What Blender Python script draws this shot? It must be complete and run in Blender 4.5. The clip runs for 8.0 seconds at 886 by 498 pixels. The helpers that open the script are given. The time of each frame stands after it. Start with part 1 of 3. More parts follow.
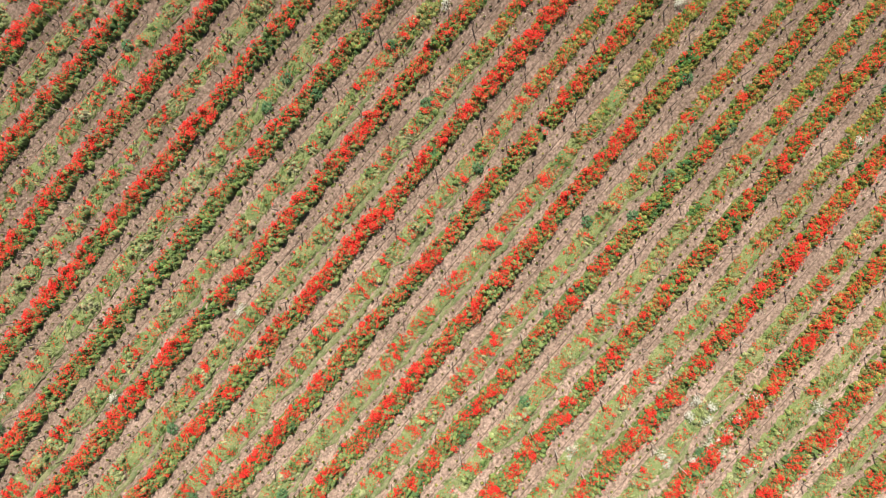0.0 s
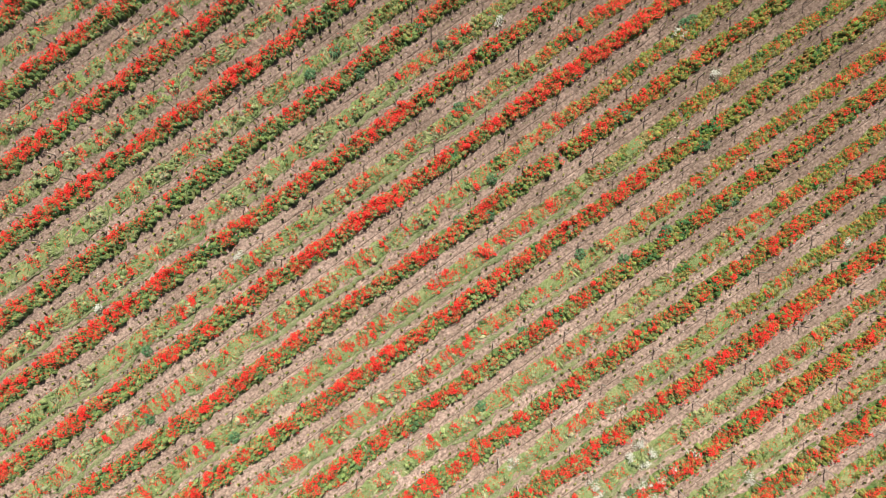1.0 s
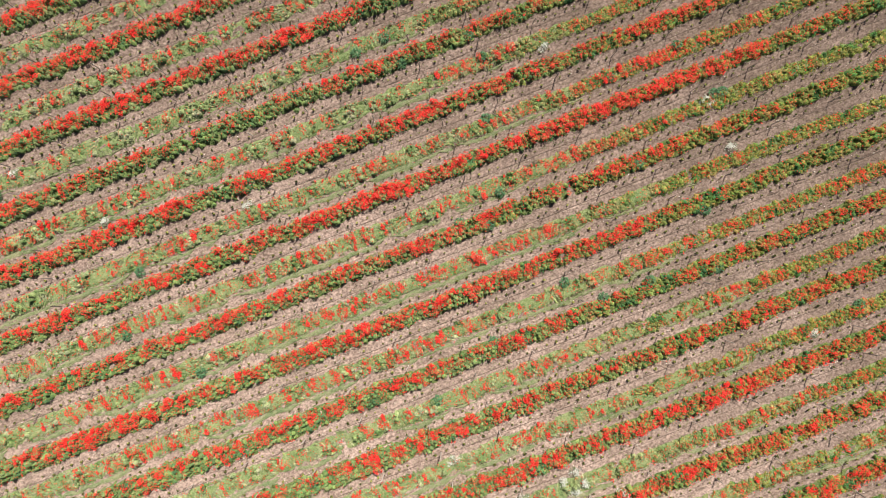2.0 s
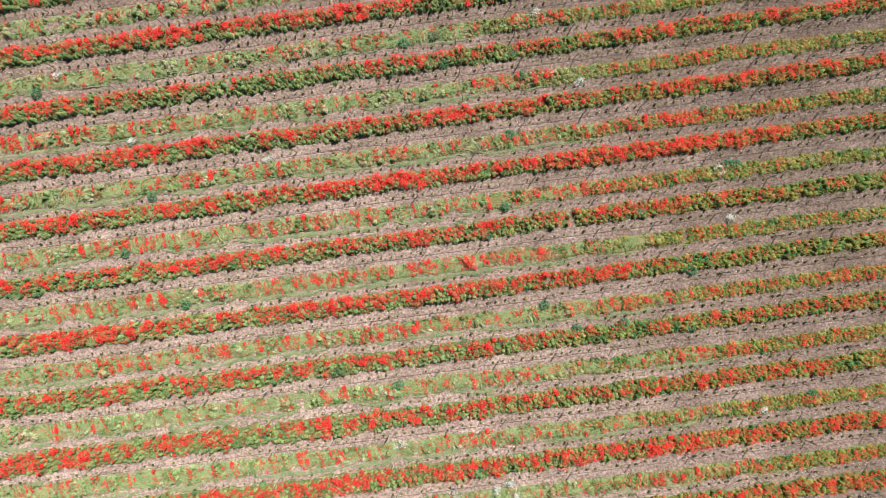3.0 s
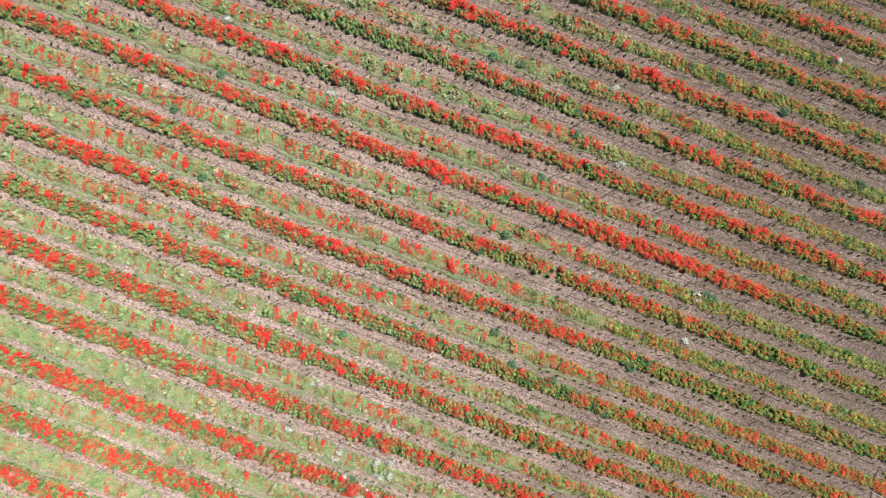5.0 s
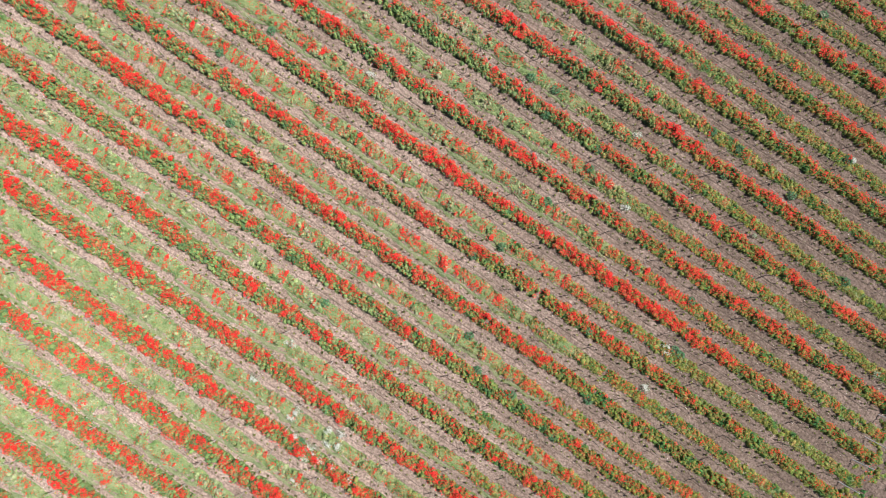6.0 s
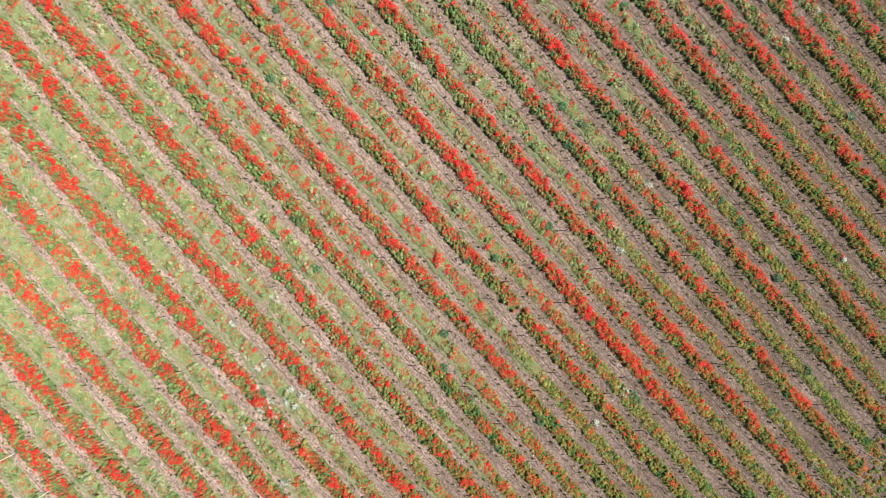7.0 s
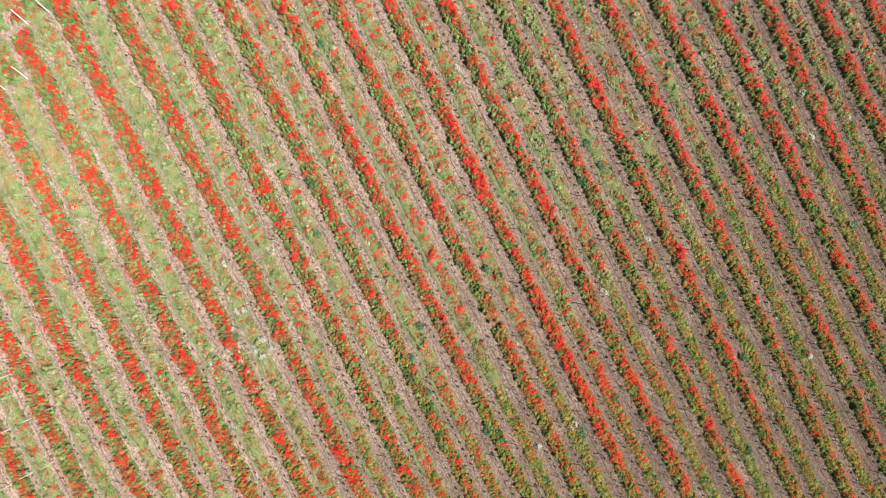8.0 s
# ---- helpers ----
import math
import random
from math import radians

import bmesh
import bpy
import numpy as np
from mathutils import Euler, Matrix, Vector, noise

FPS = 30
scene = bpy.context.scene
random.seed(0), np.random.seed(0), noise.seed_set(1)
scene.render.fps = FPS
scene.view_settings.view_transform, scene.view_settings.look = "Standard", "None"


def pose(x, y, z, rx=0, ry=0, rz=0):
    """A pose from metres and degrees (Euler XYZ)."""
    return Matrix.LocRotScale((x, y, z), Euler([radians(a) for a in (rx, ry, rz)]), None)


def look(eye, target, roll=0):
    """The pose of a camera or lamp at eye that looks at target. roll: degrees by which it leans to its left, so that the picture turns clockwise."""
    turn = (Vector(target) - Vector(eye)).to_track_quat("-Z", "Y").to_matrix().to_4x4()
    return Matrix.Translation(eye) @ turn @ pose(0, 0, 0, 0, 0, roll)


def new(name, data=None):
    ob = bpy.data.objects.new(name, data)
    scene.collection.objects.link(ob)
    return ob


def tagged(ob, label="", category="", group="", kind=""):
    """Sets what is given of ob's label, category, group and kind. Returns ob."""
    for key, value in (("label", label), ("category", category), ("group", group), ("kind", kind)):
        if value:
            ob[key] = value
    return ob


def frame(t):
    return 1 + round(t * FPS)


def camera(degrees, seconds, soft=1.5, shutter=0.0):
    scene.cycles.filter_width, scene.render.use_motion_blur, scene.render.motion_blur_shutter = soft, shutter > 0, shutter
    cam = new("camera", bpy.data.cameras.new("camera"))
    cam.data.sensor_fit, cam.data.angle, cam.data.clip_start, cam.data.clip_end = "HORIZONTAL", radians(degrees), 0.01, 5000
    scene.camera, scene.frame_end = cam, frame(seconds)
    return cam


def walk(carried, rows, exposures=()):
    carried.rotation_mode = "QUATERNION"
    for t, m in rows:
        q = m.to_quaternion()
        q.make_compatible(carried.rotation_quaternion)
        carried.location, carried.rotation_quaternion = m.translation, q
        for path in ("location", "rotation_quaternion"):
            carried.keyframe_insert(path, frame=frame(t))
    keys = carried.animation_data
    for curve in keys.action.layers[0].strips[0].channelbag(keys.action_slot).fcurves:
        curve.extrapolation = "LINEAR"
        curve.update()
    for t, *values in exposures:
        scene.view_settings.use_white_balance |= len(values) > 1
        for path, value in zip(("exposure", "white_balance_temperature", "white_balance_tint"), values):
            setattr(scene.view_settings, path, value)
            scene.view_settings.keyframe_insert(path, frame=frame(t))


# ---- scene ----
cam = camera(70.0, 8.0, soft=0.6)
PATH = [
    (0.0, pose(1.920, -3.167, 47.556, 0.460, 2.289, -49.508)),
    (0.5, pose(1.631, -3.196, 48.674, 0.840, 1.880, -42.506)),
    (1.0, pose(1.530, -3.329, 49.818, 1.116, 1.548, -35.514)),
    (1.5, pose(1.560, -3.500, 50.971, 1.300, 1.282, -28.514)),
    (2.0, pose(1.678, -3.664, 52.122, 1.408, 1.068, -21.501)),
    (2.5, pose(1.848, -3.797, 53.262, 1.457, 0.891, -14.481)),
    (3.0, pose(2.047, -3.891, 54.388, 1.464, 0.737, -7.463)),
    (3.5, pose(2.257, -3.948, 55.498, 1.443, 0.592, -0.462)),
    (4.0, pose(2.465, -3.978, 56.595, 1.407, 0.442, 6.512)),
    (4.5, pose(2.662, -3.996, 57.682, 1.364, 0.277, 13.451)),
    (5.0, pose(2.844, -4.016, 58.762, 1.318, 0.089, 20.358)),
    (5.5, pose(3.003, -4.050, 59.842, 1.267, -0.124, 27.244)),
    (6.0, pose(3.133, -4.101, 60.927, 1.200, -0.362, 34.142)),
    (6.5, pose(3.224, -4.162, 62.022, 1.099, -0.617, 41.098)),
    (7.0, pose(3.261, -4.209, 63.132, 0.936, -0.875, 48.186)),
    (7.5, pose(3.224, -4.202, 64.258, 0.673, -1.115, 55.504)),
    (8.0, pose(3.084, -4.077, 65.401, 0.258, -1.307, 63.182)),
]
# the white balance drifts from warm to cooler and back
walk(cam, PATH, [(0.0, 0.56, 7050, 10), (1.0, 0.55, 6800, 10), (1.7, 0.55, 6650, 10), (3.0, 0.57, 6200, 10), (4.5, 0.56, 6000, 10),
                 (5.8, 0.54, 6050, 10), (6.5, 0.54, 6200, 10), (7.3, 0.54, 6400, 10), (8.0, 0.54, 6600, 10)])

# ---- light: high clear sun and open sky ----
SUN_TURN, SUN_HEIGHT = radians(40), radians(59)
world = bpy.data.worlds.new("sky")
scene.world = world
world.use_nodes = True
sky = world.node_tree.nodes.new("ShaderNodeTexSky")
sky.sky_type, sky.sun_disc = "NISHITA", False
sky.sun_elevation, sky.sun_rotation = SUN_HEIGHT, SUN_TURN
world.node_tree.links.new(sky.outputs[0], world.node_tree.nodes["Background"].inputs[0])
world.node_tree.nodes["Background"].inputs[1].default_value = 0.028
sun = new("sun", bpy.data.lights.new("sun", "SUN"))
sun.data.energy, sun.data.angle, sun.data.color = 5.0, radians(0.53), (1.0, 0.93, 0.83)
toward = Vector((math.sin(SUN_TURN) * math.cos(SUN_HEIGHT), math.cos(SUN_TURN) * math.cos(SUN_HEIGHT), math.sin(SUN_HEIGHT)))
sun.matrix_world = look(toward * 200, (0, 0, 0))

# ---- plan of the field: rows run along x ----
ROW = 2.51        # from one vine row to the next
POST = 5.0        # from post to post along a row
FIRST, LAST = -22, 21


def row_ends(j):
    """Where vine row j begins and ends along x: the far edge runs straight, the near edge is cut back in steps."""
    start = -46.0 if j > -11 else -36.2 if j > -13 else -31.2 if j > -17 else -26.2
    return start, 46.75 - 0.1 * j


def value_noise(x, y, seed=0):
    """Smooth random values from 0 to 1 on a unit lattice."""
    xi, yi = np.floor(x).astype(np.int64), np.floor(y).astype(np.int64)
    fx, fy = x - xi, y - yi
    fx, fy = fx * fx * (3 - 2 * fx), fy * fy * (3 - 2 * fy)

    def corner(a, b):
        h = (a * 374761393 + b * 668265263 + seed * 1442695041) & 0xFFFFFFFF
        h = ((h ^ (h >> 13)) * 1274126177) & 0xFFFFFFFF
        return ((h ^ (h >> 16)) & 0xFFFF) / 65535.0

    low = corner(xi, yi) * (1 - fx) + corner(xi + 1, yi) * fx
    high = corner(xi, yi + 1) * (1 - fx) + corner(xi + 1, yi + 1) * fx
    return low * (1 - fy) + high * fy


def rough_noise(x, y, seed=0):
    return 0.55 * value_noise(x, y, seed) + 0.3 * value_noise(2.1 * x, 2.1 * y, seed + 7) + 0.15 * value_noise(4.3 * x, 4.3 * y, seed + 13)


# ---- materials ----
class Paint:
    """A node material under construction."""

    def __init__(self, name):
        self.material = bpy.data.materials.new(name)
        self.material.use_nodes = True
        self.tree = self.material.node_tree
        self.shader = self.tree.nodes["Principled BSDF"]

    def node(self, kind, **values):
        made = self.tree.nodes.new(kind)
        for key, value in values.items():
            made.inputs[key.replace("_", " ")].default_value = value
        return made

    def link(self, a, b):
        self.tree.links.new(a, b)

    def place(self, size=(1, 1, 1)):
        where = self.node("ShaderNodeNewGeometry")
        scaled = self.node("ShaderNodeMapping")
        scaled.inputs["Scale"].default_value = size
        self.link(where.outputs["Position"], scaled.inputs["Vector"])
        return scaled.outputs["Vector"]

    def noise(self, scale, detail=4.0, size=(1, 1, 1), rough=0.6):
        made = self.node("ShaderNodeTexNoise", Scale=scale, Detail=detail, Roughness=rough)
        self.link(self.place(size), made.inputs["Vector"])
        return made.outputs["Fac"]

    def ramp(self, factor, stops):
        made = self.tree.nodes.new("ShaderNodeValToRGB")
        ramp = made.color_ramp
        while len(ramp.elements) < len(stops):
            ramp.elements.new(0.5)
        for element, (at, color) in zip(ramp.elements, stops):
            element.position, element.color = at, (*color, 1)
        self.link(factor, made.inputs["Fac"])
        return made.outputs["Color"]

    def mix(self, factor, a, b, blend="MIX"):
        made = self.tree.nodes.new("ShaderNodeMix")
        made.data_type, made.blend_type = "RGBA", blend
        for socket, value in ((made.inputs["Factor"], factor), (made.inputs["A"], a), (made.inputs["B"], b)):
            if isinstance(value, bpy.types.NodeSocket):
                self.link(value, socket)
            else:
                socket.default_value = value
        # the colour sockets are the last of their names
        for name, value in (("A", a), ("B", b)):
            socket = [s for s in made.inputs if s.name == name and s.type == "RGBA"][0]
            if isinstance(value, bpy.types.NodeSocket):
                self.link(value, socket)
            else:
                socket.default_value = value
        return [s for s in made.outputs if s.type == "RGBA"][0]

    def island(self):
        return self.node("ShaderNodeNewGeometry").outputs["Random Per Island"]

    def map_range(self, value, a, b, c=0.0, d=1.0):
        made = self.tree.nodes.new("ShaderNodeMapRange")
        made.inputs["From Min"].default_value, made.inputs["From Max"].default_value = a, b
        made.inputs["To Min"].default_value, made.inputs["To Max"].default_value = c, d
        self.link(value, made.inputs["Value"])
        return made.outputs["Result"]

    def bump(self, height, strength, distance):
        made = self.node("ShaderNodeBump", Strength=strength, Distance=distance)
        self.link(height, made.inputs["Height"])
        self.link(made.outputs["Normal"], self.shader.inputs["Normal"])

    def done(self, color, roughness=0.9, specular=0.2, metallic=0.0, matte=1.0, thin=0.0):
        s = self.shader
        if isinstance(color, bpy.types.NodeSocket):
            self.link(color, s.inputs["Base Color"])
        else:
            s.inputs["Base Color"].default_value = (*color, 1)
        s.inputs["Roughness"].default_value = roughness
        s.inputs["Specular IOR Level"].default_value = specular
        s.inputs["Metallic"].default_value = metallic
        s.inputs["Diffuse Roughness"].default_value = matte
        if thin:
            glow = self.tree.nodes.new("ShaderNodeBsdfTranslucent")
            if isinstance(color, bpy.types.NodeSocket):
                self.link(color, glow.inputs["Color"])
            else:
                glow.inputs["Color"].default_value = (*color, 1)
            both = self.tree.nodes.new("ShaderNodeMixShader")
            both.inputs["Fac"].default_value = thin
            self.link(s.outputs[0], both.inputs[1])
            self.link(glow.outputs[0], both.inputs[2])
            self.link(both.outputs[0], self.tree.nodes["Material Output"].inputs["Surface"])
        return self.material


def soil_material():
    p = Paint("soil")
    broad = p.ramp(p.noise(0.22, 3), [(0.3, (0.25, 0.187, 0.155)), (0.55, (0.34, 0.257, 0.222)), (0.75, (0.415, 0.323, 0.284))])
    # soil darkened towards the far corner: phase-angle shading put into the colour
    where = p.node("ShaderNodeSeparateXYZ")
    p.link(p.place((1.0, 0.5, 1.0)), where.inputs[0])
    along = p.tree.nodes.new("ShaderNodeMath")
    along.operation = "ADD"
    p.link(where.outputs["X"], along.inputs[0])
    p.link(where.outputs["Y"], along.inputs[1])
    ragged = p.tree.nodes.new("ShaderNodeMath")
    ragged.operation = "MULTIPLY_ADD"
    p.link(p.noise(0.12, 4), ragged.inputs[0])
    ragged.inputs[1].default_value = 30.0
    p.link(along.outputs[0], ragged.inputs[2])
    shaded_soil = p.ramp(p.noise(0.22, 3), [(0.3, (0.166, 0.123, 0.102)), (0.55, (0.228, 0.171, 0.144)), (0.75, (0.30, 0.228, 0.195))])
    broad = p.mix(p.map_range(ragged.outputs[0], 8.0, 46.0, 0.0, 1.0), broad, shaded_soil)
    # fall-off away from the antisolar point, painted in along y - 0.6 x
    shade_xyz = p.node("ShaderNodeSeparateXYZ")
    p.link(p.place((-0.6, 1.0, 1.0)), shade_xyz.inputs[0])
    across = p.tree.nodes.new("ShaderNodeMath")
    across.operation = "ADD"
    p.link(shade_xyz.outputs["X"], across.inputs[0])
    p.link(shade_xyz.outputs["Y"], across.inputs[1])
    broad = p.mix(p.map_range(across.outputs[0], 6.0, 42.0, 0.0, 0.8), broad, shaded_soil)
    grain = p.ramp(p.noise(5.0, 8, rough=0.75), [(0.36, (0.42, 0.39, 0.37)), (0.5, (1.02, 1.02, 1.02)), (0.64, (1.6, 1.6, 1.6))])
    color = p.mix(1.0, broad, grain, "MULTIPLY")
    clods = p.ramp(p.noise(3.0, 3), [(0.38, (0.82, 0.81, 0.80)), (0.5, (1.0, 1.0, 1.0)), (0.62, (1.16, 1.16, 1.17))])
    color = p.mix(1.0, color, clods, "MULTIPLY")
    streak = p.map_range(p.noise(1.0, 5, (0.25, 3.2, 1)), 0.55, 0.75, 0.0, 0.35)
    color = p.mix(streak, color, (0.25, 0.185, 0.15, 1))
    litter = p.map_range(p.noise(2.2, 6, (0.8, 1.4, 1)), 0.58, 0.70, 0.0, 0.35)
    color = p.mix(litter, color, (0.31, 0.285, 0.15, 1))
    crust = p.map_range(p.noise(2.6, 8, rough=0.75), 0.58, 0.70, 0.0, 0.5)
    color = p.mix(crust, color, (0.43, 0.35, 0.305, 1))
    p.bump(p.noise(9.0, 8, rough=0.7), 0.8, 0.05)
    return p.done(color, 0.95, 0.1)


def foliage_material(name, kinds, dry, dry_from, dry_to, thin=0.28, far=None, leafy=False, spread=0.3):
    """Leaves in patches of several kinds of plant, each plant and leaf a little lighter or darker; dry in places; other kinds (far)
    past the middle of the field. leafy: a closed surface of small leaves."""
    p = Paint(name)
    patches = p.noise(0.9, 4, rough=0.6)
    color = p.ramp(patches, kinds)
    if far:
        where = p.node("ShaderNodeSeparateXYZ")
        p.link(p.place(), where.inputs[0])
        ragged = p.tree.nodes.new("ShaderNodeMath")
        ragged.operation = "MULTIPLY_ADD"
        p.link(p.noise(0.2, 3), ragged.inputs[0])
        ragged.inputs[1].default_value = 24.0
        p.link(where.outputs["X"], ragged.inputs[2])
        color = p.mix(p.map_range(ragged.outputs[0], 14.0, 34.0), color, p.ramp(patches, far))
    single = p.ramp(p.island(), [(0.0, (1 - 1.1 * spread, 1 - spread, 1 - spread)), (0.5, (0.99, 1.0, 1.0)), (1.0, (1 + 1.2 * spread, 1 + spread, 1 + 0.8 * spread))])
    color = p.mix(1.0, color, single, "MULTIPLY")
    patch = p.map_range(p.noise(1.9, 6, rough=0.7), dry_from, dry_to)
    color = p.mix(patch, color, (*dry, 1))
    if leafy:
        # shade in the gaps between leaves, painted into the colour where the bump sinks
        fine = p.noise(10.0, 8, rough=0.8)
        color = p.mix(1.0, color, p.ramp(fine, [(0.36, (0.5, 0.55, 0.5)), (0.5, (1.0, 1.0, 1.0)), (0.64, (1.5, 1.45, 1.3))]), "MULTIPLY")
        p.bump(fine, 1.0, 0.11)
    return p.done(color, 0.6, 0.25, thin=thin)


def undergrowth_material(name, dark, light, pale, combed):
    """Low growth and litter in streaks; combed: how far they swirl."""
    p = Paint(name)
    streaks = p.node("ShaderNodeTexNoise", Scale=5.0, Detail=6.0, Roughness=0.7, Distortion=combed)
    p.link(p.place((0.8, 1.3, 1.0)), streaks.inputs["Vector"])
    color = p.ramp(streaks.outputs["Fac"], [(0.36, dark), (0.48, light), (0.62, pale)])
    tone = p.ramp(p.noise(0.9, 3), [(0.38, (0.82, 0.9, 0.86)), (0.62, (1.14, 1.08, 1.08))])
    p.bump(streaks.outputs["Fac"], 1.0, 0.10)
    return p.done(p.mix(1.0, color, tone, "MULTIPLY"), 0.95, 0.1)


def petal_material(name, stops, thin=0.25, faded=None):
    """Petals, each its own shade; faded: the shade that many have taken on in the drier part of the field."""
    p = Paint(name)
    color = p.ramp(p.island(), stops)
    if faded:
        where = p.node("ShaderNodeSeparateXYZ")
        p.link(p.place(), where.inputs[0])
        ragged = p.tree.nodes.new("ShaderNodeMath")
        ragged.operation = "MULTIPLY_ADD"
        p.link(p.noise(0.8, 4), ragged.inputs[0])
        ragged.inputs[1].default_value = 40.0
        p.link(where.outputs["X"], ragged.inputs[2])
        color = p.mix(p.map_range(ragged.outputs[0], 40.0, 64.0, 0.0, 0.4), color, (*faded, 1))
    return p.done(color, 0.6, 0.2, matte=0.5, thin=thin)


def plain_material(name, low, high, scale, roughness, metallic=0.0, specular=0.3):
    p = Paint(name)
    color = p.ramp(p.noise(scale, 6), [(0.35, low), (0.65, high)])
    return p.done(color, roughness, specular, metallic, matte=0.6)


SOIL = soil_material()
POPPY_KINDS = [(0.36, (0.08, 0.175, 0.075)), (0.43, (0.13, 0.22, 0.075)), (0.50, (0.185, 0.26, 0.085)), (0.56, (0.16, 0.265, 0.105)), (0.63, (0.245, 0.285, 0.125))]
POPPY_FAR = [(0.36, (0.055, 0.17, 0.055)), (0.43, (0.12, 0.24, 0.05)), (0.49, (0.25, 0.215, 0.058)), (0.55, (0.14, 0.265, 0.05)), (0.62, (0.33, 0.225, 0.075))]
GRASS_KINDS = [(0.36, (0.11, 0.205, 0.062)), (0.45, (0.212, 0.287, 0.113)), (0.54, (0.276, 0.333, 0.17)), (0.64, (0.343, 0.352, 0.23))]
GRASS_FAR = [(0.36, (0.05, 0.145, 0.036)), (0.43, (0.13, 0.22, 0.042)), (0.49, (0.265, 0.215, 0.055)), (0.55, (0.165, 0.27, 0.05)), (0.62, (0.36, 0.27, 0.095))]
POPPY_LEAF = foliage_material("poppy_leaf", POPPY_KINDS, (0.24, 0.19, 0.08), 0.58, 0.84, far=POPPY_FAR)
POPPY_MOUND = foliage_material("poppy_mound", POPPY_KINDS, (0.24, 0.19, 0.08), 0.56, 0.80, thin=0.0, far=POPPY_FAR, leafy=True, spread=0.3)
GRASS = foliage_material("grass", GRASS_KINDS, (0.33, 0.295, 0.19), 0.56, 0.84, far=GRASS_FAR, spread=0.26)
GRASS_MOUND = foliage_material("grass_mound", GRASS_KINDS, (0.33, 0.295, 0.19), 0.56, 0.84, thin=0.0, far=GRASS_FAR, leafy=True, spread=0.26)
POPPY_BED = undergrowth_material("poppy_bed", (0.06, 0.10, 0.03), (0.13, 0.18, 0.06), (0.22, 0.21, 0.11), 0.8)
FRINGE_BED = undergrowth_material("fringe_bed", (0.12, 0.155, 0.075), (0.21, 0.245, 0.125), (0.31, 0.29, 0.20), 1.5)
GRASS_BED = undergrowth_material("grass_bed", (0.086, 0.14, 0.05), (0.21, 0.275, 0.11), (0.33, 0.345, 0.2), 2.4)
PETAL = petal_material("poppy_petal", [(0.0, (0.52, 0.016, 0.014)), (0.4, (0.80, 0.032, 0.027)), (0.75, (0.90, 0.065, 0.05)), (1.0, (0.90, 0.12, 0.10))], faded=(0.72, 0.125, 0.04))
WHITE_PETAL = petal_material("white_petal", [(0.0, (0.50, 0.53, 0.46)), (1.0, (0.80, 0.80, 0.76))])
THISTLE = foliage_material("thistle_leaf", [(0.0, (0.05, 0.13, 0.055)), (0.6, (0.11, 0.25, 0.12)), (1.0, (0.22, 0.36, 0.20))], (0.11, 0.20, 0.13), 0.6, 0.9, 0.1)
PALE_LEAF = foliage_material("pale_leaf", [(0.0, (0.16, 0.22, 0.12)), (1.0, (0.34, 0.38, 0.26))], (0.36, 0.36, 0.24), 0.6, 0.9)
BROAD_LEAF = foliage_material("broad_leaf", [(0.0, (0.10, 0.22, 0.05)), (0.6, (0.20, 0.36, 0.10)), (1.0, (0.34, 0.48, 0.18))], (0.30, 0.36, 0.12), 0.6, 0.9)
SAGE_LEAF = foliage_material("sage_leaf", [(0.0, (0.24, 0.30, 0.19)), (1.0, (0.46, 0.52, 0.38))], (0.42, 0.42, 0.28), 0.6, 0.9)
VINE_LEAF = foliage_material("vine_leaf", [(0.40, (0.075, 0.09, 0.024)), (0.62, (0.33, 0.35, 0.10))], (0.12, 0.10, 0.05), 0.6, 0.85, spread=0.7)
BARK = plain_material("vine_bark", (0.03, 0.022, 0.016), (0.07, 0.05, 0.035), 30, 0.9)
STEEL = plain_material("weathered_steel", (0.28, 0.245, 0.22), (0.43, 0.385, 0.35), 14, 0.6)
ZINC = plain_material("galvanised_steel", (0.74, 0.75, 0.77), (0.88, 0.88, 0.90), 6, 0.5, 0.1, 0.5)
RUBBER = plain_material("black_rubber", (0.07, 0.055, 0.045), (0.18, 0.14, 0.11), 4, 0.8)
STONE = petal_material("pale_stone", [(0.0, (0.34, 0.29, 0.24)), (0.6, (0.58, 0.52, 0.45)), (1.0, (0.80, 0.76, 0.70))], 0.0)


# ---- mesh helpers ----
def mesh_of(name, verts, faces, material, smooth=False):
    """A mesh from arrays: verts (n, 3) and faces (m, 3) or (m, 4)."""
    verts, faces = np.ascontiguousarray(verts, np.float32), np.ascontiguousarray(faces, np.int32)
    count, sides = faces.shape
    data = bpy.data.meshes.new(name)
    data.vertices.add(len(verts))
    data.vertices.foreach_set("co", verts.ravel())
    data.loops.add(count * sides)
    data.loops.foreach_set("vertex_index", faces.ravel())
    data.polygons.add(count)
    data.polygons.foreach_set("loop_start", np.arange(0, count * sides, sides, dtype=np.int32))
    if smooth:
        data.polygons.foreach_set("use_smooth", np.ones(count, bool))
    data.materials.append(material)
    data.update(calc_edges=True)
    return data


def part(name, data, parent=None, label=""):
    ob = new(name, data)
    ob.parent = parent
    return tagged(ob, label)


def pieces(corners, pattern):
    """Joins n little shapes: corners (n, k, 3), pattern the faces of one shape."""
    n, k, _ = corners.shape
    faces = (np.arange(n)[:, None, None] * k + np.array(pattern)[None]).reshape(-1, len(pattern[0]))
    return corners.reshape(-1, 3), faces


